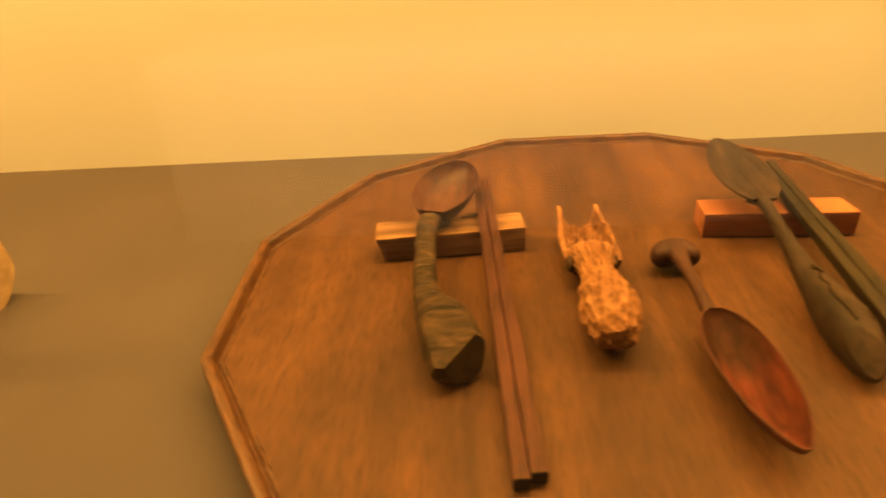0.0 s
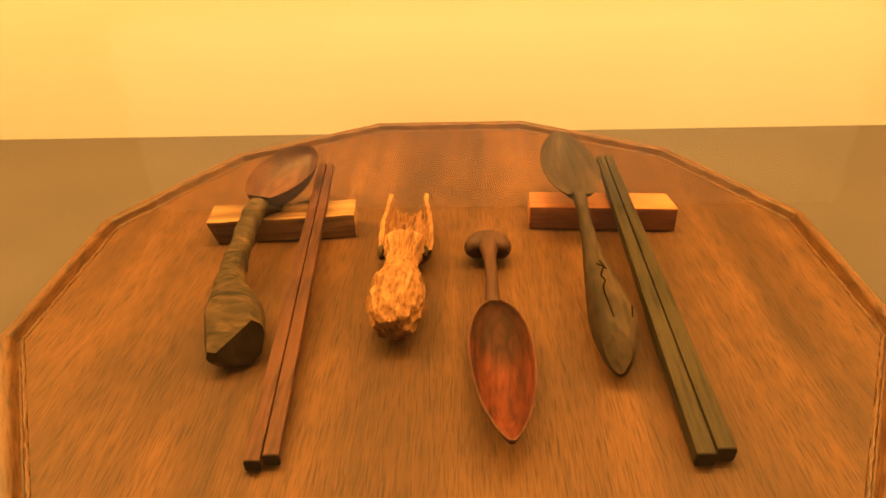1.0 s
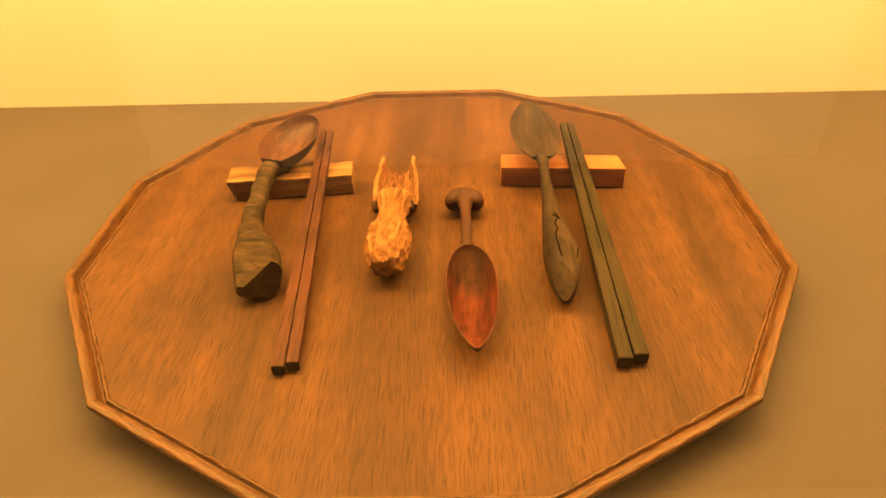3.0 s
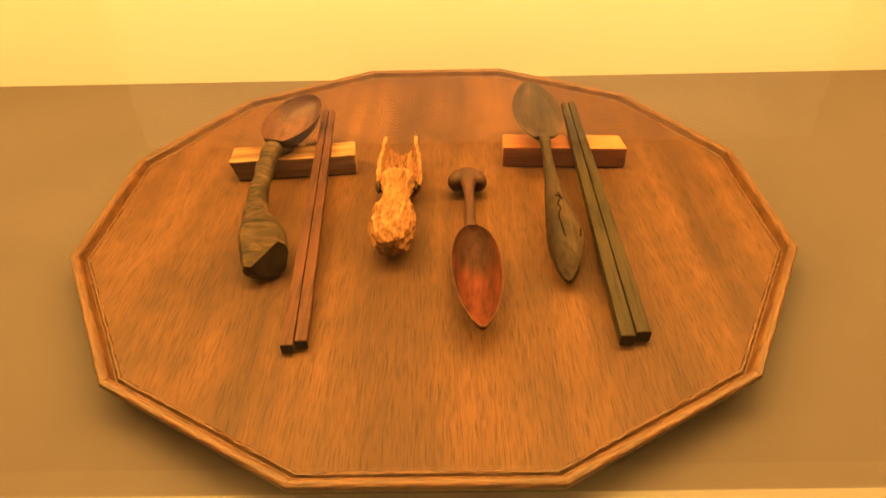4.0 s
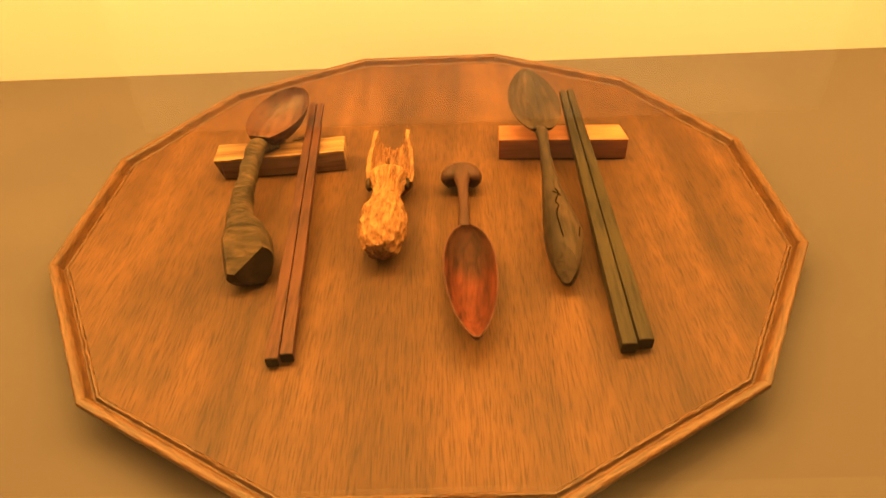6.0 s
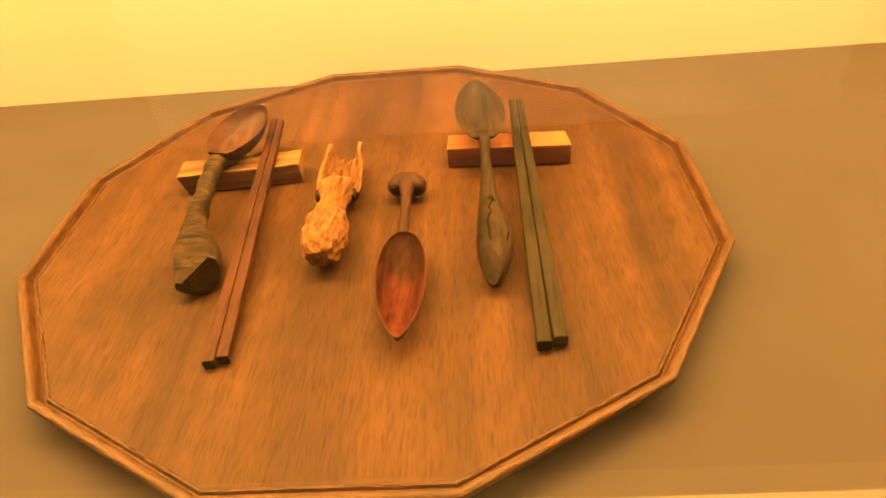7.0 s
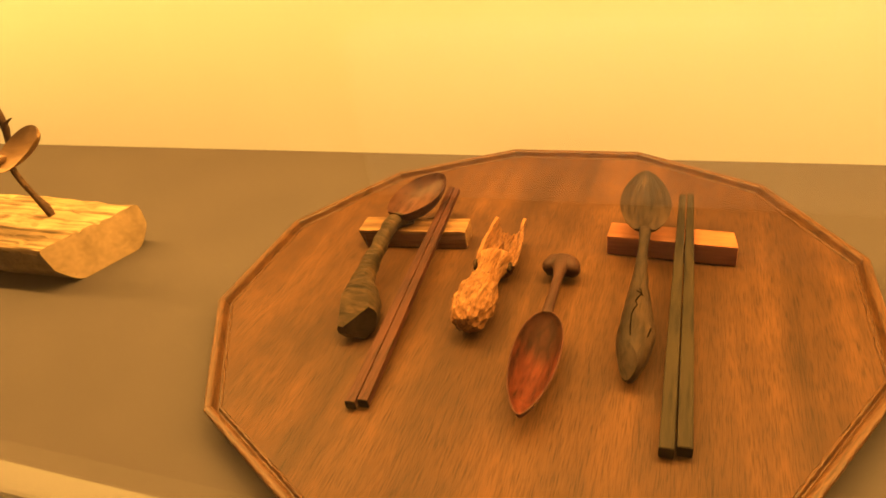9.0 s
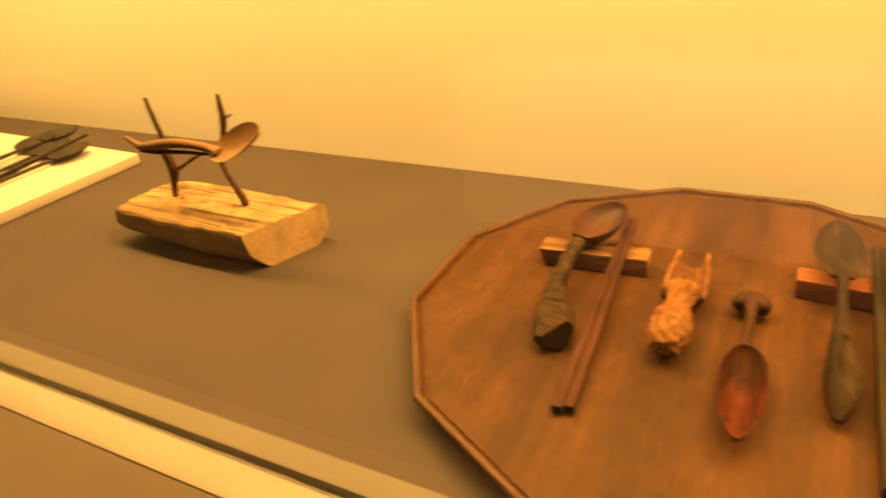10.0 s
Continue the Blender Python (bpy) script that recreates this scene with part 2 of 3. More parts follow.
def bowl(m, length, half, depth, thick, nu=36, nv=20, sag=0.0, depth_power=0.7, flat=1.6, ribs=0.0):
    """A spoon's bowl along local +y from the neck; half(u) is its half width."""
    bm = bmesh.new()
    sheets = []
    for low in (0, 1):
        sheet = []
        for i in range(nu + 1):
            u = i / nu
            w = half(u)
            row = []
            for j in range(nv + 1):
                v = -1 + 2 * j / nv
                d = depth * max(math.sin(math.pi * min(max(u, 0.0), 1.0)), 0.0) ** depth_power * (1 - abs(v) ** flat)
                z = -d - sag * (2 * u - 1) ** 2 + ribs * math.sin(24 * v) * math.sin(math.pi * u)
                if low:
                    z -= thick * (0.45 + 0.55 * (1 - abs(v) ** 3))
                row.append(bm.verts.new(m @ Vector((v * w * (0.975 if low else 1), u * length, z))))
            sheet.append(row)
        sheets.append(sheet)
    for sheet in sheets:
        for i in range(nu):
            for j in range(nv):
                bm.faces.new((sheet[i][j], sheet[i + 1][j], sheet[i + 1][j + 1], sheet[i][j + 1]))
    a, b = sheets
    for i in range(nu):
        for j in (0, nv):
            bm.faces.new((a[i][j], a[i + 1][j], b[i + 1][j], b[i][j]))
    for j in range(nv):
        for i in (0, nu):
            bm.faces.new((a[i][j], a[i][j + 1], b[i][j + 1], b[i][j]))
    return bm


def cut(bm, place, normal, index=0):
    """Slice a flat facet off a solid; index: the facet's material."""
    bmesh.ops.recalc_face_normals(bm, faces=bm.faces)
    r = bmesh.ops.bisect_plane(bm, geom=bm.verts[:] + bm.edges[:] + bm.faces[:], plane_co=place, plane_no=normal, clear_outer=True)
    edges = [e for e in r["geom_cut"] if isinstance(e, bmesh.types.BMEdge)]
    for f in bmesh.ops.edgeloop_fill(bm, edges=edges)["faces"]:
        f.material_index = index
    return bm


# ---- the display case ----
WALL_Y, GLASS_Y, TOP_Z = 0.2443, -0.2265, 0.80
X0, X1 = -2.7, 2.0
thing("wall_back", box(X0, X1, WALL_Y, WALL_Y + 0.05, -0.05, TOP_Z), WALL, (0, WALL_Y, 0), "pale painted back wall of the display case", "wall", kind="structure")
thing("wall_left", box(X0 - 0.05, X0, GLASS_Y, WALL_Y + 0.05, -0.05, TOP_Z), WALL, (X0, 0, 0), "pale painted side wall of the display case", "wall", kind="structure")
thing("wall_right", box(X1, X1 + 0.05, GLASS_Y, WALL_Y + 0.05, -0.05, TOP_Z), WALL, (X1, 0, 0), "pale painted side wall of the display case", "wall", kind="structure")
# Unseen ceiling, made dark so little light bounces onto front faces.
thing("ceiling", box(X0 - 0.05, X1 + 0.05, GLASS_Y, WALL_Y + 0.05, TOP_Z, TOP_Z + 0.04), LOW_BOUNCE, (0, 0, TOP_Z), "unseen ceiling of the display case, dark to cut bounced light", "ceiling", kind="structure")
thing("floor", box(X0, X1, -0.2028, WALL_Y, -0.05, 0, 0.0), DECK, (0, 0, 0), "matt grey laminate deck of the display case", "display deck", kind="structure")
thing("trim", box(X0, X1, -0.2220, -0.2030, -0.05, 0.0015, 0.0012), FRAME, (0, -0.22, 0), "pale painted strip along the deck", "trim", kind="structure")
thing("trim_gasket", box(X0, X1, -0.2305, -0.2222, -0.05, -0.004), RUBBER, (0, -0.24, 0), "dark slot that holds the glass", "trim", kind="structure")
thing("trim_outer", box(X0, X1, -0.2565, -0.2307, -0.05, 0.003, 0.0015), LEDGE_PAINT, (0, -0.26, 0), "cream painted outer ledge in front of the glass", "trim", kind="structure")
thing("ledge_outer", box(X0, X1, -0.52, -0.2567, -0.06, 0.0022, 0.001), LEDGE, (0, -0.4, 0), "grey laminate outer ledge of the display case", "ledge", kind="structure")
thing("cabinet_front", box(X0, X1, -0.50, WALL_Y, -0.95, -0.062), ROOM, (0, -0.4, -0.9), "painted plinth below the display case", "plinth", kind="structure")
pane = thing("window_1", box(X0, X1, -0.2295, -0.2235, -0.003, TOP_Z), GLASS, (0, GLASS_Y, 0), "clear front glass of the display case", "glass pane", kind="structure", smooth=False)
pane.visible_shadow = False

# ---- the room behind the camera ----
thing("floor_room", box(-3.5, 3.5, -4.0, 0.4, -1.05, -0.952), ROOM_FLOOR, (0, -2, -1), "brown wooden floor of the dim room", "floor", kind="structure")
thing("ceiling_room", box(-3.5, 3.5, -4.0, 0.4, 2.4, 2.5), ROOM, (0, -2, 2.4), "painted ceiling of the dim room", "ceiling", kind="structure")
thing("wall_opposite", box(-3.5, 3.5, -4.1, -4.0, -1.05, 2.5), ROOM, (0, -4, 0), "painted wall of the dim room", "wall", kind="structure")
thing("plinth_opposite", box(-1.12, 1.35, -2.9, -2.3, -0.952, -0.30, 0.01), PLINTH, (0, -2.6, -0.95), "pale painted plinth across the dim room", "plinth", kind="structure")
thing("wall_room_left", box(-3.6, -3.5, -4.1, 0.4, -1.05, 2.5), ROOM, (-3.5, -2, 0), "painted wall of the dim room", "wall", kind="structure")
thing("wall_room_right", box(3.5, 3.6, -4.1, 0.4, -1.05, 2.5), ROOM, (3.5, -2, 0), "painted wall of the dim room", "wall", kind="structure")
thing("wall_above_case", box(-3.5, 3.5, WALL_Y + 0.052, 0.4, -1.05, 2.5), ROOM, (0, 0.3, 0), "painted wall behind the display case", "wall", kind="structure")

# ---- the tray ----
SPIN, RIM_Z, FLOOR_Z = -0.1, 0.0186, 0.0140
CX, CY = -0.0003, 0.0057


def ring_point(k, r, z):
    a = radians(15 + 30 * k + SPIN)
    return Vector((CX + r * math.cos(a), CY + r * math.sin(a), z))


tray = base("tray", (CX, CY, 0), "twelve-sided brown walnut serving tray with raised rim on grey deck", "tray")
tray.scale = (1.034, 1.018, 1.0)  # hand-made, a little wider than deep
bm = bmesh.new()
levels = [(0.170, 0.0), (0.192, 0.0), (0.2099, 0.0074), (0.2099, FLOOR_Z)]
rings = [[bm.verts.new(ring_point(k, r, z)) for k in range(12)] for r, z in levels]
for a, b in zip(rings, rings[1:]):
    for k in range(12):
        bm.faces.new((a[k], a[(k + 1) % 12], b[(k + 1) % 12], b[k]))
bm.faces.new(rings[0]), bm.faces.new(rings[-1])
part("base_panel", bm, WALNUT, tray, smooth=False)
profile = [(0.2100, 0.0072), (0.2165, 0.0098), (0.2194, 0.0138), (0.2202, 0.0157), (0.2203, 0.0170), (0.2198, 0.0181), (0.2188, RIM_Z), (0.2164, RIM_Z - 0.0001),
           (0.2153, 0.0179), (0.2147, 0.0167), (0.2143, 0.0152), (0.2138, 0.0138), (0.2132, 0.0129), (0.2124, 0.0128), (0.2119, 0.0137), (0.2114, 0.0146), (0.2107, 0.0147), (0.2100, FLOOR_Z + 0.0002)]
seg_bm = bmesh.new()
half_a = radians(15 - 0.02)
ends = []
for i in range(41):
    s = -1 + i / 20
    ring = []
    for j, (r, z) in enumerate(profile):
        free = min(1.0, 6 * (1 - abs(s)))
        chip = 0.0009 if j > 13 else 0.00035  # the carved groove along the floor has a ragged edge
        p = Vector((s * r * math.sin(half_a), r * math.cos(half_a), z))
        p.y += free * chip * noise.noise(Vector((s * 14, j * 0.6, 5)))
        p.z += free * 0.5 * chip * noise.noise(Vector((s * 22, j * 0.5, 9)))
        ring.append(seg_bm.verts.new(p))
    ends.append(ring)
n = len(profile)
for a, b in zip(ends, ends[1:]):
    for i in range(n):
        seg_bm.faces.new((a[i], a[(i + 1) % n], b[(i + 1) % n], b[i]))
seg_bm.faces.new(ends[0]), seg_bm.faces.new(ends[-1])
seg_mesh = mesh_of("rim_segment", seg_bm, WALNUT_RIM)
for k in range(12):
    seg = new("rim_segment", seg_mesh)
    seg.parent = tray
    seg.rotation_euler = (0, 0, radians(30 * k + SPIN))


# ---- what lies on the tray ----
def rest_block(place, turn, size, mat, label, chip=False):
    lx, ly, lz = size
    bm = box(-lx / 2, lx / 2, -ly / 2, ly / 2, 0, lz, 0.0013, 2)
    if chip:
        bmesh.ops.subdivide_edges(bm, edges=[e for e in bm.edges if abs(e.verts[0].co.x - e.verts[1].co.x) > lx / 2], cuts=24)
        for v in bm.verts:
            v.co.y += 0.0012 * noise.noise(v.co * 60) * (1 if v.co.z > lz / 2 else 0.2)
            v.co.z += 0.0007 * noise.noise(v.co * 90 + Vector((3, 1, 2))) * (v.co.z > lz / 2)
            if v.co.x < -lx / 2 + 0.004 and v.co.z < lz / 2:
                v.co.x += 0.004
    else:
        for v in bm.verts:
            if v.co.z > lz / 2 and v.co.x > 0 and v.co.y > 0:
                v.co.x -= 0.003
    me = mesh_of("cutlery_rest", bm, mat)
    ob = new("cutlery_rest", me)
    ob.matrix_basis = pose(*place, 0, 0, turn)
    return tagged(ob, label, "cutlery rest", "cutlery rests on the tray")


striped = rest_block((-0.1005, 0.0530, FLOOR_Z), 4.4, (0.0885, 0.0205, 0.0155), OLIVE, "striped olive wood cutlery rest under spoon and chopsticks", True)
rest_block((0.0945, 0.0610, FLOOR_Z), -3.2, (0.0880, 0.0205, 0.0155), CHERRY, "reddish orange wooden cutlery rest under spoon and chopsticks")

# Thin dark sliver on top of the block, at its back edge.
part("dark_sliver", loft([(-0.0925, 0.0615, 0.0298, 0.0006, 0.0004), (-0.0870, 0.0628, 0.0302, 0.0016, 0.0007), (-0.0805, 0.0634, 0.0300, 0.0008, 0.0005)], 10, 4), BARK_TWIG, striped, "dark sliver along the back edge")


def chopstick(name, tip, tail, w0, w1, mat, label, group):
    """Square, tapered; rests with its tail on the tray; end grain darkened for shade."""
    tip, tail = Vector(tip), Vector(tail)
    stick = base(name, tail, label, "chopstick", group)
    bm = loft([(*tail, w1, w1), (*tail.lerp(tip, 0.25), w1 * 0.95, w1 * 0.95), (*tail.lerp(tip, 0.6), (w0 + w1) / 2, (w0 + w1) / 2), (*tip, w0, w0)], 24, 6, 9.0, ends=0.02)
    part("shaft", bm, mat, stick)
    d = (tail - tip).normalized()
    part("end_cap", loft([(*(tail + d * 0.0001), w1 * 0.97, w1 * 0.97), (*(tail + d * 0.0006), w1 * 0.96, w1 * 0.96)], 24, 1, 9.0, ends=0.02), SHADED_END, stick, "dark end grain, deepened for shade")
    return stick


chopstick("chopstick", (-0.0828, 0.1000, 0.0372), (-0.0735, -0.1300, 0.0174), 0.0022, 0.0033, ROSE, "reddish brown square chopstick leaning on the striped rest", "red chopstick pair")
chopstick("chopstick", (-0.0775, 0.0980, 0.0372), (-0.0666, -0.1272, 0.0174), 0.0022, 0.0033, ROSE, "reddish brown square chopstick leaning on the striped rest", "red chopstick pair")
chopstick("chopstick", (0.0998, 0.1010, 0.0385), (0.1010, -0.1280, 0.0180), 0.0023, 0.0039, GREENWOOD, "olive brown square chopstick leaning on the reddish rest", "olive chopstick pair")
chopstick("chopstick", (0.1054, 0.1025, 0.0385), (0.1096, -0.1255, 0.0180), 0.0023, 0.0039, GREENWOOD, "olive brown square chopstick leaning on the reddish rest", "olive chopstick pair")

# carved ladle with a heavy faceted handle
ladle = base("wooden_spoon", (-0.104, 0.0, FLOOR_Z), "dark carved wooden spoon with thick faceted handle on striped rest", "spoon")
part("bowl", bowl(pose(-0.1130, 0.0460, 0.0445, 5, 0, -14), 0.063, lambda u: 0.0190 * max(math.sin(math.pi * (0.05 + 0.94 * u)), 0.0) ** 0.5, 0.0125, 0.0040, 48, 30, depth_power=0.4, flat=3.2), ROSE_BOWL, ladle, "smooth reddish oval bowl")
bm = loft([(-0.1105, 0.0580, 0.0310, 0.0080, 0.0030), (-0.1130, 0.0480, 0.0375, 0.0070, 0.0056), (-0.1148, 0.036, 0.0365, 0.0062, 0.0056), (-0.1140, 0.010, 0.0320, 0.0060, 0.0060), (-0.1120, -0.012, 0.0285, 0.0068, 0.0076),
           (-0.1080, -0.028, 0.0275, 0.0086, 0.0096), (-0.1000, -0.045, 0.0280, 0.0132, 0.0130), (-0.0958, -0.058, 0.0280, 0.0142, 0.0135), (-0.0925, -0.070, 0.0270, 0.0130, 0.0120)], 28, 10, 2.5, 0.0010, 150)
for v in bm.verts:
    if v.co.y < 0.04:
        v.co.z += 0.0005 * math.sin(v.co.y * 1500 + 5 * noise.noise(v.co * 60))
cut(bm, Vector((-0.0838, -0.0615, 0.028)), Vector((0.62, -0.72, 0.22)), 1)
cut(bm, Vector((-0.0985, -0.050, 0.0395)), Vector((-0.10, -0.42, 0.90)))
cut(bm, Vector((-0.1125, -0.052, 0.030)), Vector((-0.85, -0.40, 0.30)))
cut(bm, Vector((-0.0860, -0.046, 0.036)), Vector((0.70, 0.05, 0.70)))
part("handle", bm, (SMOKED, KNOT_END), ladle, "rippled dark handle with faceted end")

settle(ladle, -0.1040, -0.0023, -2.7, 0.993)

# peanut-shaped tea scoop
scoop = base("tea_scoop", (-0.021, 0.0, FLOOR_Z), "honey coloured carved wooden tea scoop with chiselled body", "tea scoop")
bm = bmesh.new()
rows = []
SC_N, SC_M = 50, 60
for low in (0, 1):
    sheet = []
    for i in range(SC_N + 1):
        u = i / SC_N
        y = 0.014 + 0.049 * u
        w = 0.0118 + 0.0028 * math.sin(math.pi * min(1, 0.25 + 0.8 * u)) - 0.0006 * u
        row = []
        for j in range(SC_M + 1):
            a = math.pi * (-0.47 + 0.94 * j / SC_M)
            lip = 0.0035 * abs(math.sin(a)) ** 8 * u
            rr = w + (0.0012 if low else -0.0014)
            p = Vector((-0.0215 - 0.0035 * u + rr * math.sin(a), y + (0.002 * noise.noise(Vector((j * 0.4, 3, 1))) + 0.006 * (abs(math.sin(a)) ** 6) if i == SC_N else 0), FLOOR_Z + 0.0150 + 0.0025 * u - rr * 0.95 * math.cos(a) + lip))
            if not low:
                p += Vector((0, 0, 0.0024 * noise.noise(Vector((p.x * 800, p.y * 120, 0)))))
            p.x += 0.0005 * noise.noise(p * 250)
            row.append(bm.verts.new(p))
        sheet.append(row)
    rows.append(sheet)
for sheet in rows:
    for i in range(SC_N):
        for j in range(SC_M):
            bm.faces.new((sheet[i][j], sheet[i + 1][j], sheet[i + 1][j + 1], sheet[i][j + 1]))
a, b = rows
for i in range(SC_N):
    for j in (0, SC_M):
        bm.faces.new((a[i][j], a[i + 1][j], b[i + 1][j], b[i][j]))
for j in range(SC_M):
    for i in (0, SC_N):
        bm.faces.new((a[i][j], a[i][j + 1], b[i][j + 1], b[i][j]))
part("trough", bm, HONEY, scoop, "hollow trough with ridged inside")
bm = loft([(-0.0225, 0.026, 0.0262, 0.0100, 0.0028), (-0.0225, 0.020, 0.0280, 0.0128, 0.0080), (-0.0222, 0.013, 0.0285, 0.0116, 0.0106), (-0.0218, 0.003, 0.0280, 0.0084, 0.0096), (-0.0214, -0.008, 0.0285, 0.0088, 0.0104),
           (-0.0210, -0.019, 0.0290, 0.0118, 0.0122), (-0.0205, -0.032, 0.0290, 0.0136, 0.0136), (-0.0200, -0.043, 0.0283, 0.0130, 0.0130), (-0.0196, -0.0525, 0.0270, 0.0092, 0.0095), (-0.0194, -0.0568, 0.0258, 0.0035, 0.0045)], 96, 14)
for v in bm.verts:
    c = Vector((-0.021, v.co.y, 0.0285))
    out = (v.co - c).normalized()
    if v.co.y < -0.012:
        q = Vector((v.co.x * 230, v.co.y * 130, v.co.z * 230))
        d = noise.voronoi(q)[0]
        v.co += out * (0.0038 * min(d[0], 0.75) ** 2 - 0.0012)
    else:
        v.co += out * (0.0011 * noise.noise(Vector((math.atan2(out.x, out.z) * 7, v.co.y * 40, 0))) + 0.0009 * noise.noise(Vector((math.atan2(out.x, out.z) * 15, v.co.y * 90, 3))))
part("body", bm, HONEY, scoop, "chiselled rounded body")
for x, y, s in ((-0.0345, 0.0125, 1.0), (-0.0105, 0.0140, 0.8)):
    part("knot", loft([(x, y + 0.004 * s, 0.026, 0.0010, 0.0020), (x, y, 0.0265, 0.0026 * s, 0.0045 * s), (x, y - 0.004 * s, 0.025, 0.0012, 0.0022)], 14, 4, rough=0.0005, grain=300), SMOKED, scoop, "dark knot")

settle(scoop, -0.0228, -0.0045, -2.85)

# leaf spoon with a T-shaped knob
leaf = base("leaf_spoon", (0.028, -0.03, FLOOR_Z), "plum brown wooden spoon with red pointed leaf bowl", "spoon")


def leaf_half(u):
    """Round at the neck, widest near two fifths, pointed at the tip."""
    if u < 0.38:
        return 0.0139 * math.sqrt(max(1 - ((0.38 - u) / 0.39) ** 2, 0.0)) + 0.0003
    return 0.0139 * max(1 - ((u - 0.38) / 0.625) ** 2.3, 0.0) ** 0.75 + 0.0003


part("bowl", bowl(pose(0.0290, -0.0350, 0.0295, 1.0, 0, 180 + 4.5), 0.0890, leaf_half, 0.0130, 0.0018, 60, 30, flat=2.6, depth_power=0.55), RED_BOWL, leaf, "red streaked pointed leaf-shaped bowl")
lm = pose(0.0290, -0.0350, 0.0295, 1.0, 0, 180 + 4.5)
rim_rows = [lm @ Vector((side * leaf_half(u), u * 0.0890, -0.0004)) for side, us in ((-1, range(0, 41)), (1, range(40, -1, -1))) for u in (k / 40 for k in us)]
# Tube added along the outline; its colour stands for the lit edge's highlight.
part("rim", loft([(*v, 0.0006, 0.0006) for v in rim_rows], 8, 1), ROSE, leaf, "thin rim of the bowl, added as its edge highlight")
bm = loft([(0.0284, -0.0390, 0.0225, 0.0050, 0.0012), (0.0281, -0.0350, 0.0240, 0.0046, 0.0026), (0.0276, -0.0280, 0.0250, 0.0037, 0.0032), (0.0270, -0.0100, 0.0255, 0.0033, 0.0032), (0.0258, 0.0080, 0.0260, 0.0036, 0.0034), (0.0250, 0.0190, 0.0265, 0.0058, 0.0044), (0.0245, 0.0280, 0.0262, 0.0095, 0.0058)], 18, 6)
part("handle", bm, PLUM, leaf)
bm = loft([(0.0165, 0.0195, 0.0205, 0.0042, 0.0052), (0.0174, 0.0220, 0.0222, 0.0068, 0.0078), (0.0203, 0.0260, 0.0240, 0.0074, 0.0074), (0.0245, 0.0285, 0.0250, 0.0060, 0.0058), (0.0287, 0.0260, 0.0240, 0.0074, 0.0074), (0.0316, 0.0220, 0.0222, 0.0068, 0.0078), (0.0325, 0.0195, 0.0205, 0.0042, 0.0052)], 20, 6)
part("knob", bm, PLUM, leaf, "rounded T-shaped knob")

settle(leaf, 0.0240, -0.0357, -3.0)

# broad spoon with a paddle handle
spoon = base("wooden_spoon", (0.078, 0.0, FLOOR_Z), "olive brown wooden spoon with paddle handle on reddish rest", "spoon")
part("bowl", bowl(pose(0.0775, 0.0480, 0.0440, 8, 2, 7), 0.070, lambda u: 0.0176 * max(math.sin(math.pi * min(0.05 + 0.94 * u, 1.0) ** 0.86), 0.0) ** 0.62, 0.0075, 0.0026, 40, 60, ribs=0.00012), GREEN_SPOON, spoon, "shallow leaf-shaped bowl")
bm = loft([(0.0768, 0.0570, 0.0385, 0.0060, 0.0018), (0.0776, 0.0480, 0.0415, 0.0042, 0.0034), (0.0784, 0.0340, 0.0395, 0.0034, 0.0034), (0.0796, 0.0150, 0.0350, 0.0040, 0.0040), (0.0812, -0.0060, 0.0305, 0.0062, 0.0054), (0.0832, -0.0260, 0.0278, 0.0090, 0.0080), (0.0846, -0.0420, 0.0265, 0.0107, 0.0104),
           (0.0850, -0.0560, 0.0252, 0.0098, 0.0104), (0.0850, -0.0680, 0.0236, 0.0066, 0.0088), (0.0849, -0.0740, 0.0222, 0.0040, 0.0058), (0.0849, -0.0768, 0.0218, 0.0014, 0.0022)], 32, 9, 2.3, 0.0005, 120)
cut(bm, Vector((0.0935, -0.0450, 0.0330)), Vector((0.62, -0.12, 0.78)))
cut(bm, Vector((0.0800, -0.0600, 0.0330)), Vector((-0.45, -0.55, 0.70)))
skin = BVHTree.FromBMesh(bm)
part("handle", bm, GREEN_SPOON, spoon, "flattened paddle handle")
for rows in ([(0.0822, -0.0090), (0.0838, -0.0135), (0.0824, -0.0180), (0.0814, -0.0225), (0.0828, -0.0265), (0.0814, -0.0310), (0.0810, -0.0370), (0.0815, -0.0430), (0.0820, -0.0490), (0.0830, -0.0550)],
             [(0.0806, -0.0115), (0.0836, -0.0142), (0.0848, -0.0160)], [(0.0930, -0.0440), (0.0920, -0.0515)]):
    keys = []
    for x, y in rows:
        spot = skin.ray_cast(Vector((x, y, 0.1)), Vector((0, 0, -1)))[0]
        keys.append((x, y, spot.z + 0.0001, 0.00038, 0.0004))
    part("fissure", loft(keys, 6, 3), FISSURE, spoon, "thin dark fissure in the handle")

settle(spoon, 0.0751, -0.0070, -2.98, 1.008)

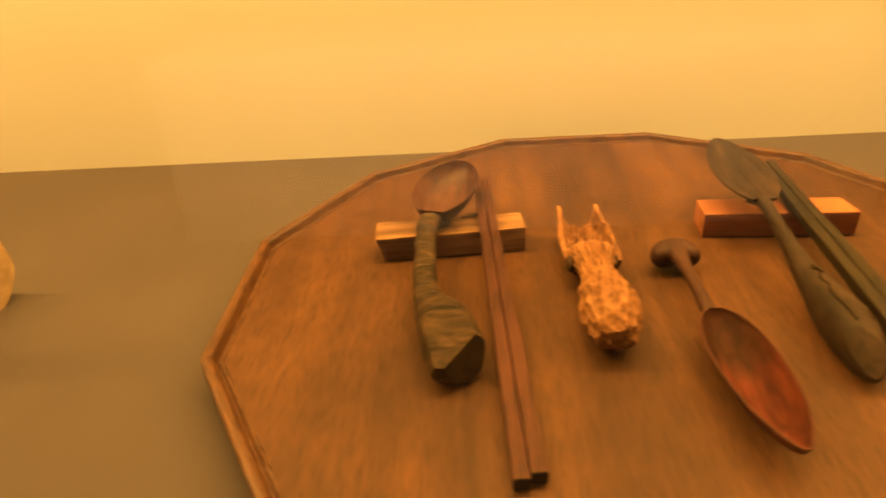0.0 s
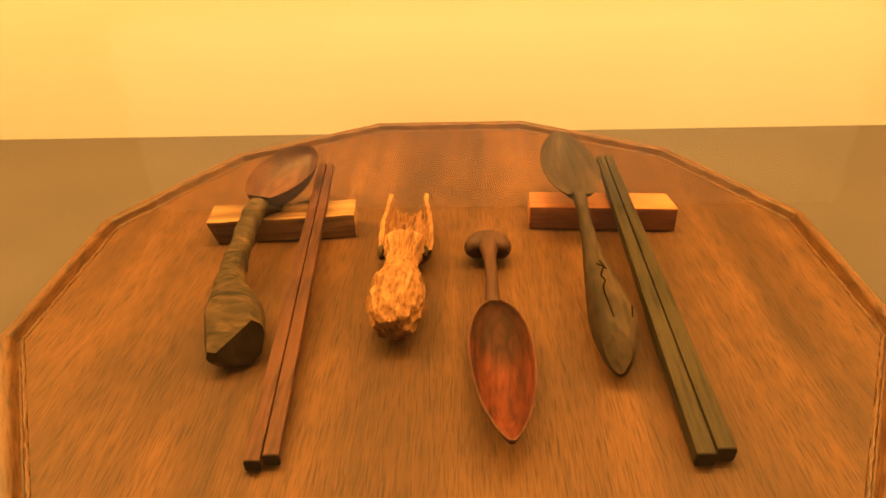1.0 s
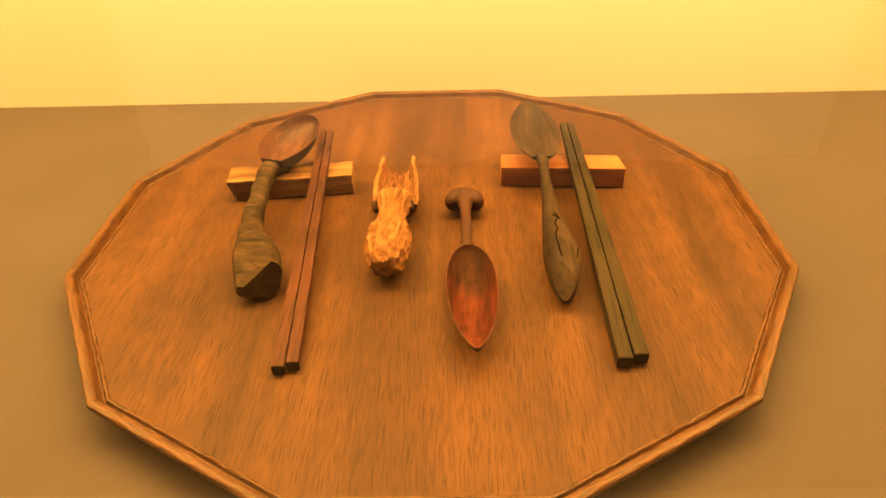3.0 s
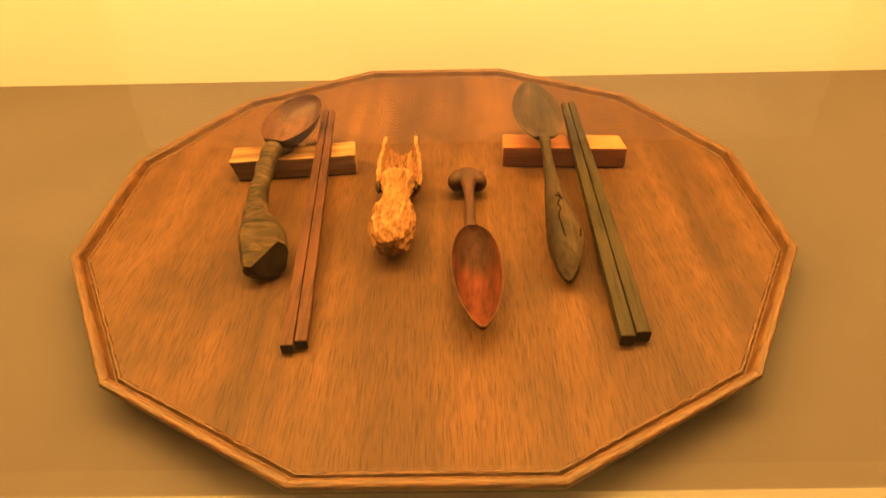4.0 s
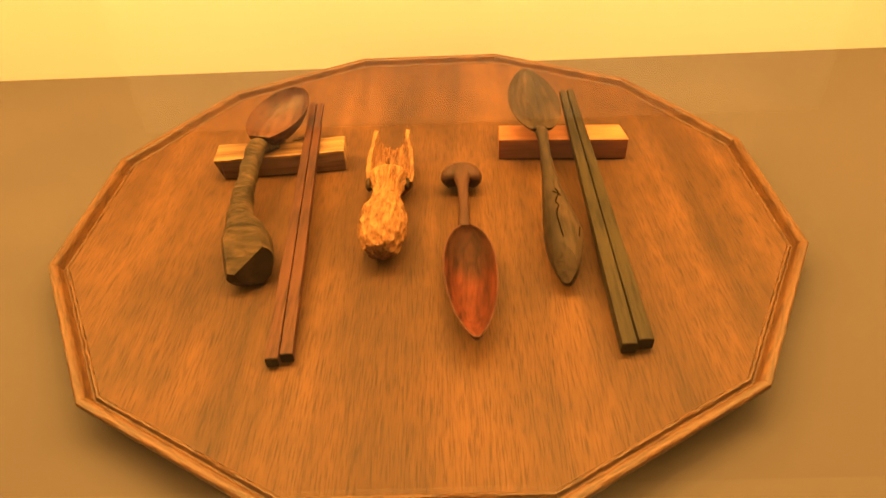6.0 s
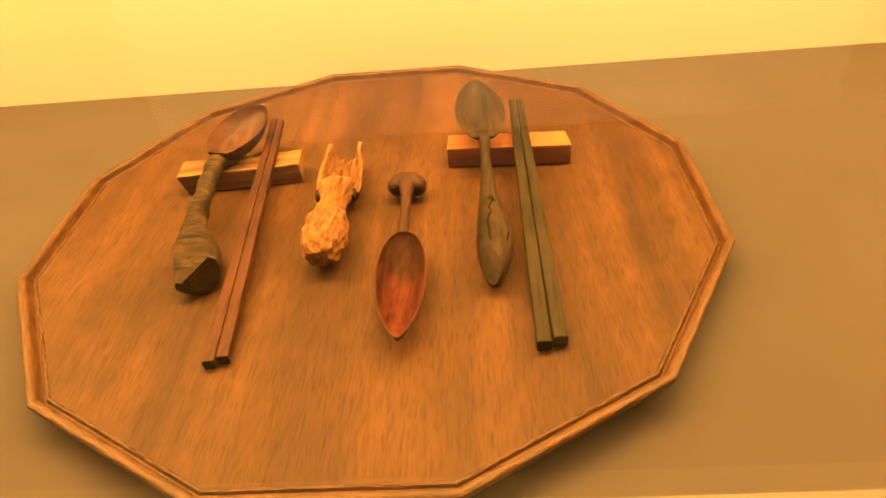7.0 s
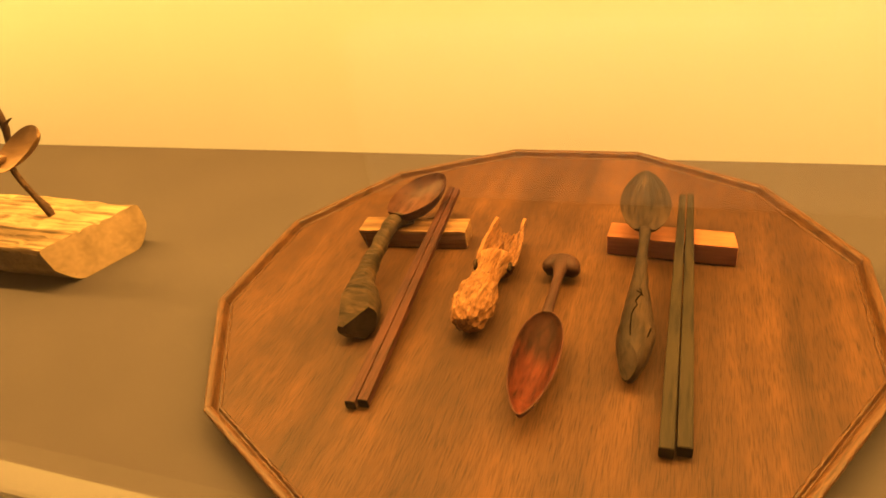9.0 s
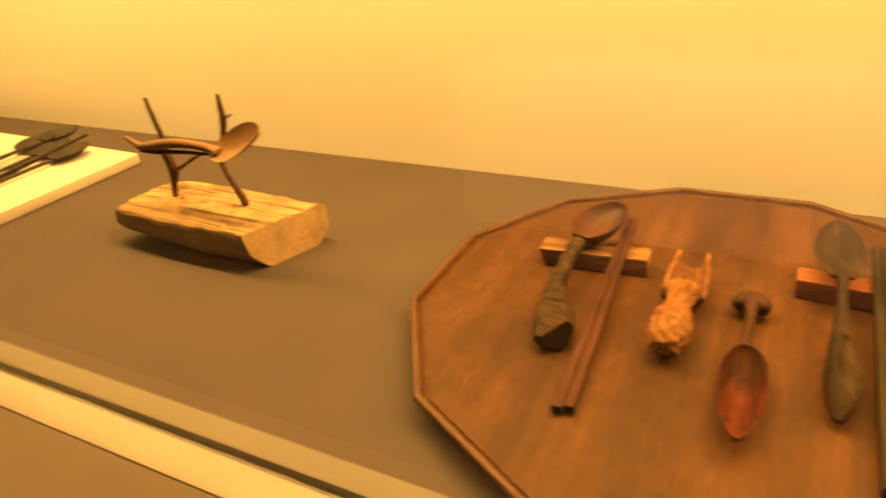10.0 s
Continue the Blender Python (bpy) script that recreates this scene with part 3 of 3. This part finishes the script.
# ---- the twig sculpture ----
LOG = (-0.488, 0.0, 0.0)
bm = loft([(-0.604, -0.006, 0.0240, 0.043, 0.0180), (-0.585, -0.004, 0.0225, 0.046, 0.0195), (-0.540, -0.004, 0.0215, 0.048, 0.0215), (-0.480, -0.003, 0.0210, 0.047, 0.0215), (-0.430, -0.003, 0.0210, 0.046, 0.0215), (-0.370, -0.003, 0.0210, 0.044, 0.0212)], 84, 16, 12.0, 0.0, ends=0.0)
for v in bm.verts:
    x, y, z = v.co
    if z < 0.021:
        v.co.y = -0.003 + (y + 0.003) * (1 - 0.32 * ((0.021 - z) / 0.021) ** 1.4)
    else:
        v.co.z += 0.0016 * noise.noise(Vector((x * 12, y * 160, 1))) + 0.0014 * noise.noise(Vector((x * 25, y * 30, 4)))
        crack = noise.noise(Vector((x * 9, y * 75, 9)))
        v.co.z -= 0.0035 * max(0.0, 1 - abs(crack) * 14) * (abs(y) < 0.04)
    v.co.y += 0.0045 * noise.noise(Vector((x * 28, 2, z * 20)))
    v.co.x += 0.006 * noise.noise(Vector((y * 40, z * 30, 7))) * (abs(x + 0.491) > 0.10) + (0.010 if x < -0.58 else 0) * (y + 0.003) / 0.045
    lift = max(0.0, min(1.0, (-0.515 - x) / 0.09))  # the split end is thin and clears the deck
    v.co.z += 0.011 * lift * max(0.0, 1 - z / 0.036)
    v.co.z = max(v.co.z, 0.0)
cut(bm, Vector((-0.3940, 0.0, 0.02)), Vector((0.93, -0.30, 0.14)), 2)
bm.normal_update()
for f in bm.faces:
    c = f.calc_center_median()
    f.material_index = int(c.z < 0.036 + 0.004 * noise.noise(c * 40) and abs(f.normal.x) < 0.6 and abs(f.normal.z) < 0.9)
    if abs(f.normal.x) >= 0.6:
        f.material_index = 2
log = thing("split_log", bm, (LOG_WOOD, LOG_BARK, LOG_END), LOG, "split pale weathered log with cracked top on grey deck", "log")

twigs = base("twig_sculpture", (-0.51, 0.004, 0.041), "two dark forked twigs standing upright in the split log", "twig sculpture")
part("twig", loft([(-0.562, 0.0, 0.036, 0.0028, 0.0028), (-0.556, 0.0, 0.058, 0.0040, 0.0040), (-0.551, 0.0, 0.074, 0.0058, 0.0050), (-0.5545, 0.0, 0.092, 0.0060, 0.0050), (-0.560, 0.0, 0.104, 0.0055, 0.0050)], 12, 5, 2.0, 0.0008, 160, up=(0, 1, 0)), BARK_TWIG, twigs)
part("twig", loft([(-0.552, 0.0, 0.095, 0.0032, 0.0032), (-0.5535, 0.0, 0.112, 0.0030, 0.0030), (-0.559, 0.0, 0.135, 0.0026, 0.0026), (-0.563, 0.0, 0.155, 0.0020, 0.0020)], 12, 5, 2.0, 0.0006, 160, up=(0, 1, 0)), BARK_TWIG, twigs)
part("twig", loft([(-0.550, 0.0, 0.073, 0.0026, 0.0026), (-0.520, 0.0, 0.0895, 0.0020, 0.0020), (-0.490, -0.004, 0.104, 0.0016, 0.0016)], 12, 5, 2.0, 0.0004, 160, up=(0, 1, 0)), BARK_TWIG, twigs)
part("twig", loft([(-0.4606, 0.008, 0.037, 0.0030, 0.0030), (-0.4625, 0.008, 0.050, 0.0042, 0.0042), (-0.4706, 0.007, 0.066, 0.0030, 0.0030), (-0.4790, 0.006, 0.090, 0.0030, 0.0030), (-0.4740, 0.006, 0.108, 0.0030, 0.0030), (-0.4690, 0.008, 0.122, 0.0028, 0.0028), (-0.4640, 0.008, 0.138, 0.0034, 0.0034), (-0.4636, 0.008, 0.163, 0.0022, 0.0022)], 12, 5, 2.0, 0.0007, 160, up=(0, 1, 0)), BARK_TWIG, twigs)
part("thorn", loft([(-0.4635, 0.008, 0.1365, 0.0020, 0.0020), (-0.4575, 0.008, 0.1405, 0.0014, 0.0014), (-0.4500, 0.008, 0.1440, 0.0006, 0.0006)], 8, 4, up=(0, 1, 0)), BARK_TWIG, twigs)

small = base("wooden_spoon", (-0.50, -0.012, 0.105), "pale brown wooden spoon lying across two upright twigs", "spoon")
ax = Vector((0.070, 0.0, 0.029)).normalized()
nz = Vector((-0.30, -0.62, 0.72))
nz = (nz - ax * nz.dot(ax)).normalized()
turn = Matrix((ax.cross(nz), ax, nz)).transposed().to_4x4()
part("bowl", bowl(Matrix.Translation((-0.4690, -0.012, 0.1095)) @ turn, 0.076, lambda u: 0.0205 * max(math.sin(math.pi * min(0.05 + 0.94 * u, 1.0)), 0.0) ** 0.55, 0.0085, 0.0025), PALE_SPOON, small)
part("handle", loft([(-0.460, -0.011, 0.1110, 0.0060, 0.0030), (-0.475, -0.011, 0.1130, 0.0050, 0.0042), (-0.498, -0.012, 0.1145, 0.0048, 0.0044), (-0.525, -0.012, 0.1130, 0.0056, 0.0050), (-0.552, -0.012, 0.1085, 0.0056, 0.0050), (-0.575, -0.012, 0.1045, 0.0045, 0.0040), (-0.586, -0.012, 0.1075, 0.0035, 0.0032), (-0.598, -0.012, 0.1130, 0.0020, 0.0020)], 16, 6), PALE_SPOON, small)
# Dark strip along the lower front of the handle.
part("underside_strip", loft([(-0.470, -0.0150, 0.1080, 0.0012, 0.0016), (-0.510, -0.0165, 0.1065, 0.0018, 0.0022), (-0.550, -0.0160, 0.1020, 0.0020, 0.0024), (-0.578, -0.0145, 0.1000, 0.0010, 0.0012)], 12, 5), SMOKED, small, "dark underside strip of the handle")

for ob, x, y in ((log, -0.4680, 0.0072), (twigs, -0.4883, 0.0115), (small, -0.4794, -0.0036)):
    settle(ob, x, y, -1.57, 0.928)

# ---- the white board with dark spoons ----
bm = bmesh.new()
corner, along, across = Vector((-0.757, 0.145)), Vector((-0.9996, 0.028)), Vector((-0.028, -0.9996))
outline = (corner, corner + 0.205 * across, corner + 0.205 * across + 0.66 * along, corner + 0.66 * along)
low, high = ([bm.verts.new((x, y, z)) for x, y in outline] for z in (0.0, 0.014))
bm.faces.new(low), bm.faces.new(high)
for k in range(4):
    bm.faces.new((low[k], low[(k + 1) % 4], high[(k + 1) % 4], high[k]))
bmesh.ops.bevel(bm, geom=bm.edges[:], offset=0.002, segments=2, affect="EDGES", profile=0.6)
thing("display_board", bm, BOARD, (-1.0, 0.03, 0), "white display board holding dark spoons on grey deck", "display board")


def dark_spoon(bx, by, turn, lift, half_w):
    sp = base("wooden_spoon", (bx, by, 0.014), "dark brown wooden spoon lying on the white board", "spoon", "dark spoons on the board")
    m = pose(bx, by, 0.014 + lift, 0, 0, turn)
    part("bowl", bowl(m @ pose(0, -0.022, 0.0105, 3, 0, 0), 0.058, lambda u: half_w * max(math.sin(math.pi * (0.06 + 0.92 * u)), 0.0) ** 0.55, 0.0080, 0.0024, 24, 14), EBONY, sp)
    rows = [m @ Vector(v) for v in ((0, -0.016, 0.0060), (0, -0.030, 0.0070), (0, -0.080, 0.0060), (0, -0.150, 0.0040))]
    part("handle", loft([(*rows[0], 0.004, 0.0015), (*rows[1], 0.0030, 0.0026), (*rows[2], 0.0026, 0.0026), (*rows[3], 0.0034, 0.0034)], 12, 5), EBONY, sp)


dark_spoon(-0.935, 0.112, 4, 0.0, 0.023)
dark_spoon(-0.842, 0.098, -2, 0.0, 0.021)
dark_spoon(-0.915, 0.138, -3, 0.005, 0.023)
dark_spoon(-0.885, 0.100, 2, 0.0, 0.020)
tip_, tail_ = (-0.8616, 0.150, 0.0300), (-0.8640, 0.000, 0.0175)
chopstick("chopstick", tip_, tail_, 0.0018, 0.0032, EBONY, "dark slim chopstick lying over spoons on the white board", "dark cutlery on the board")
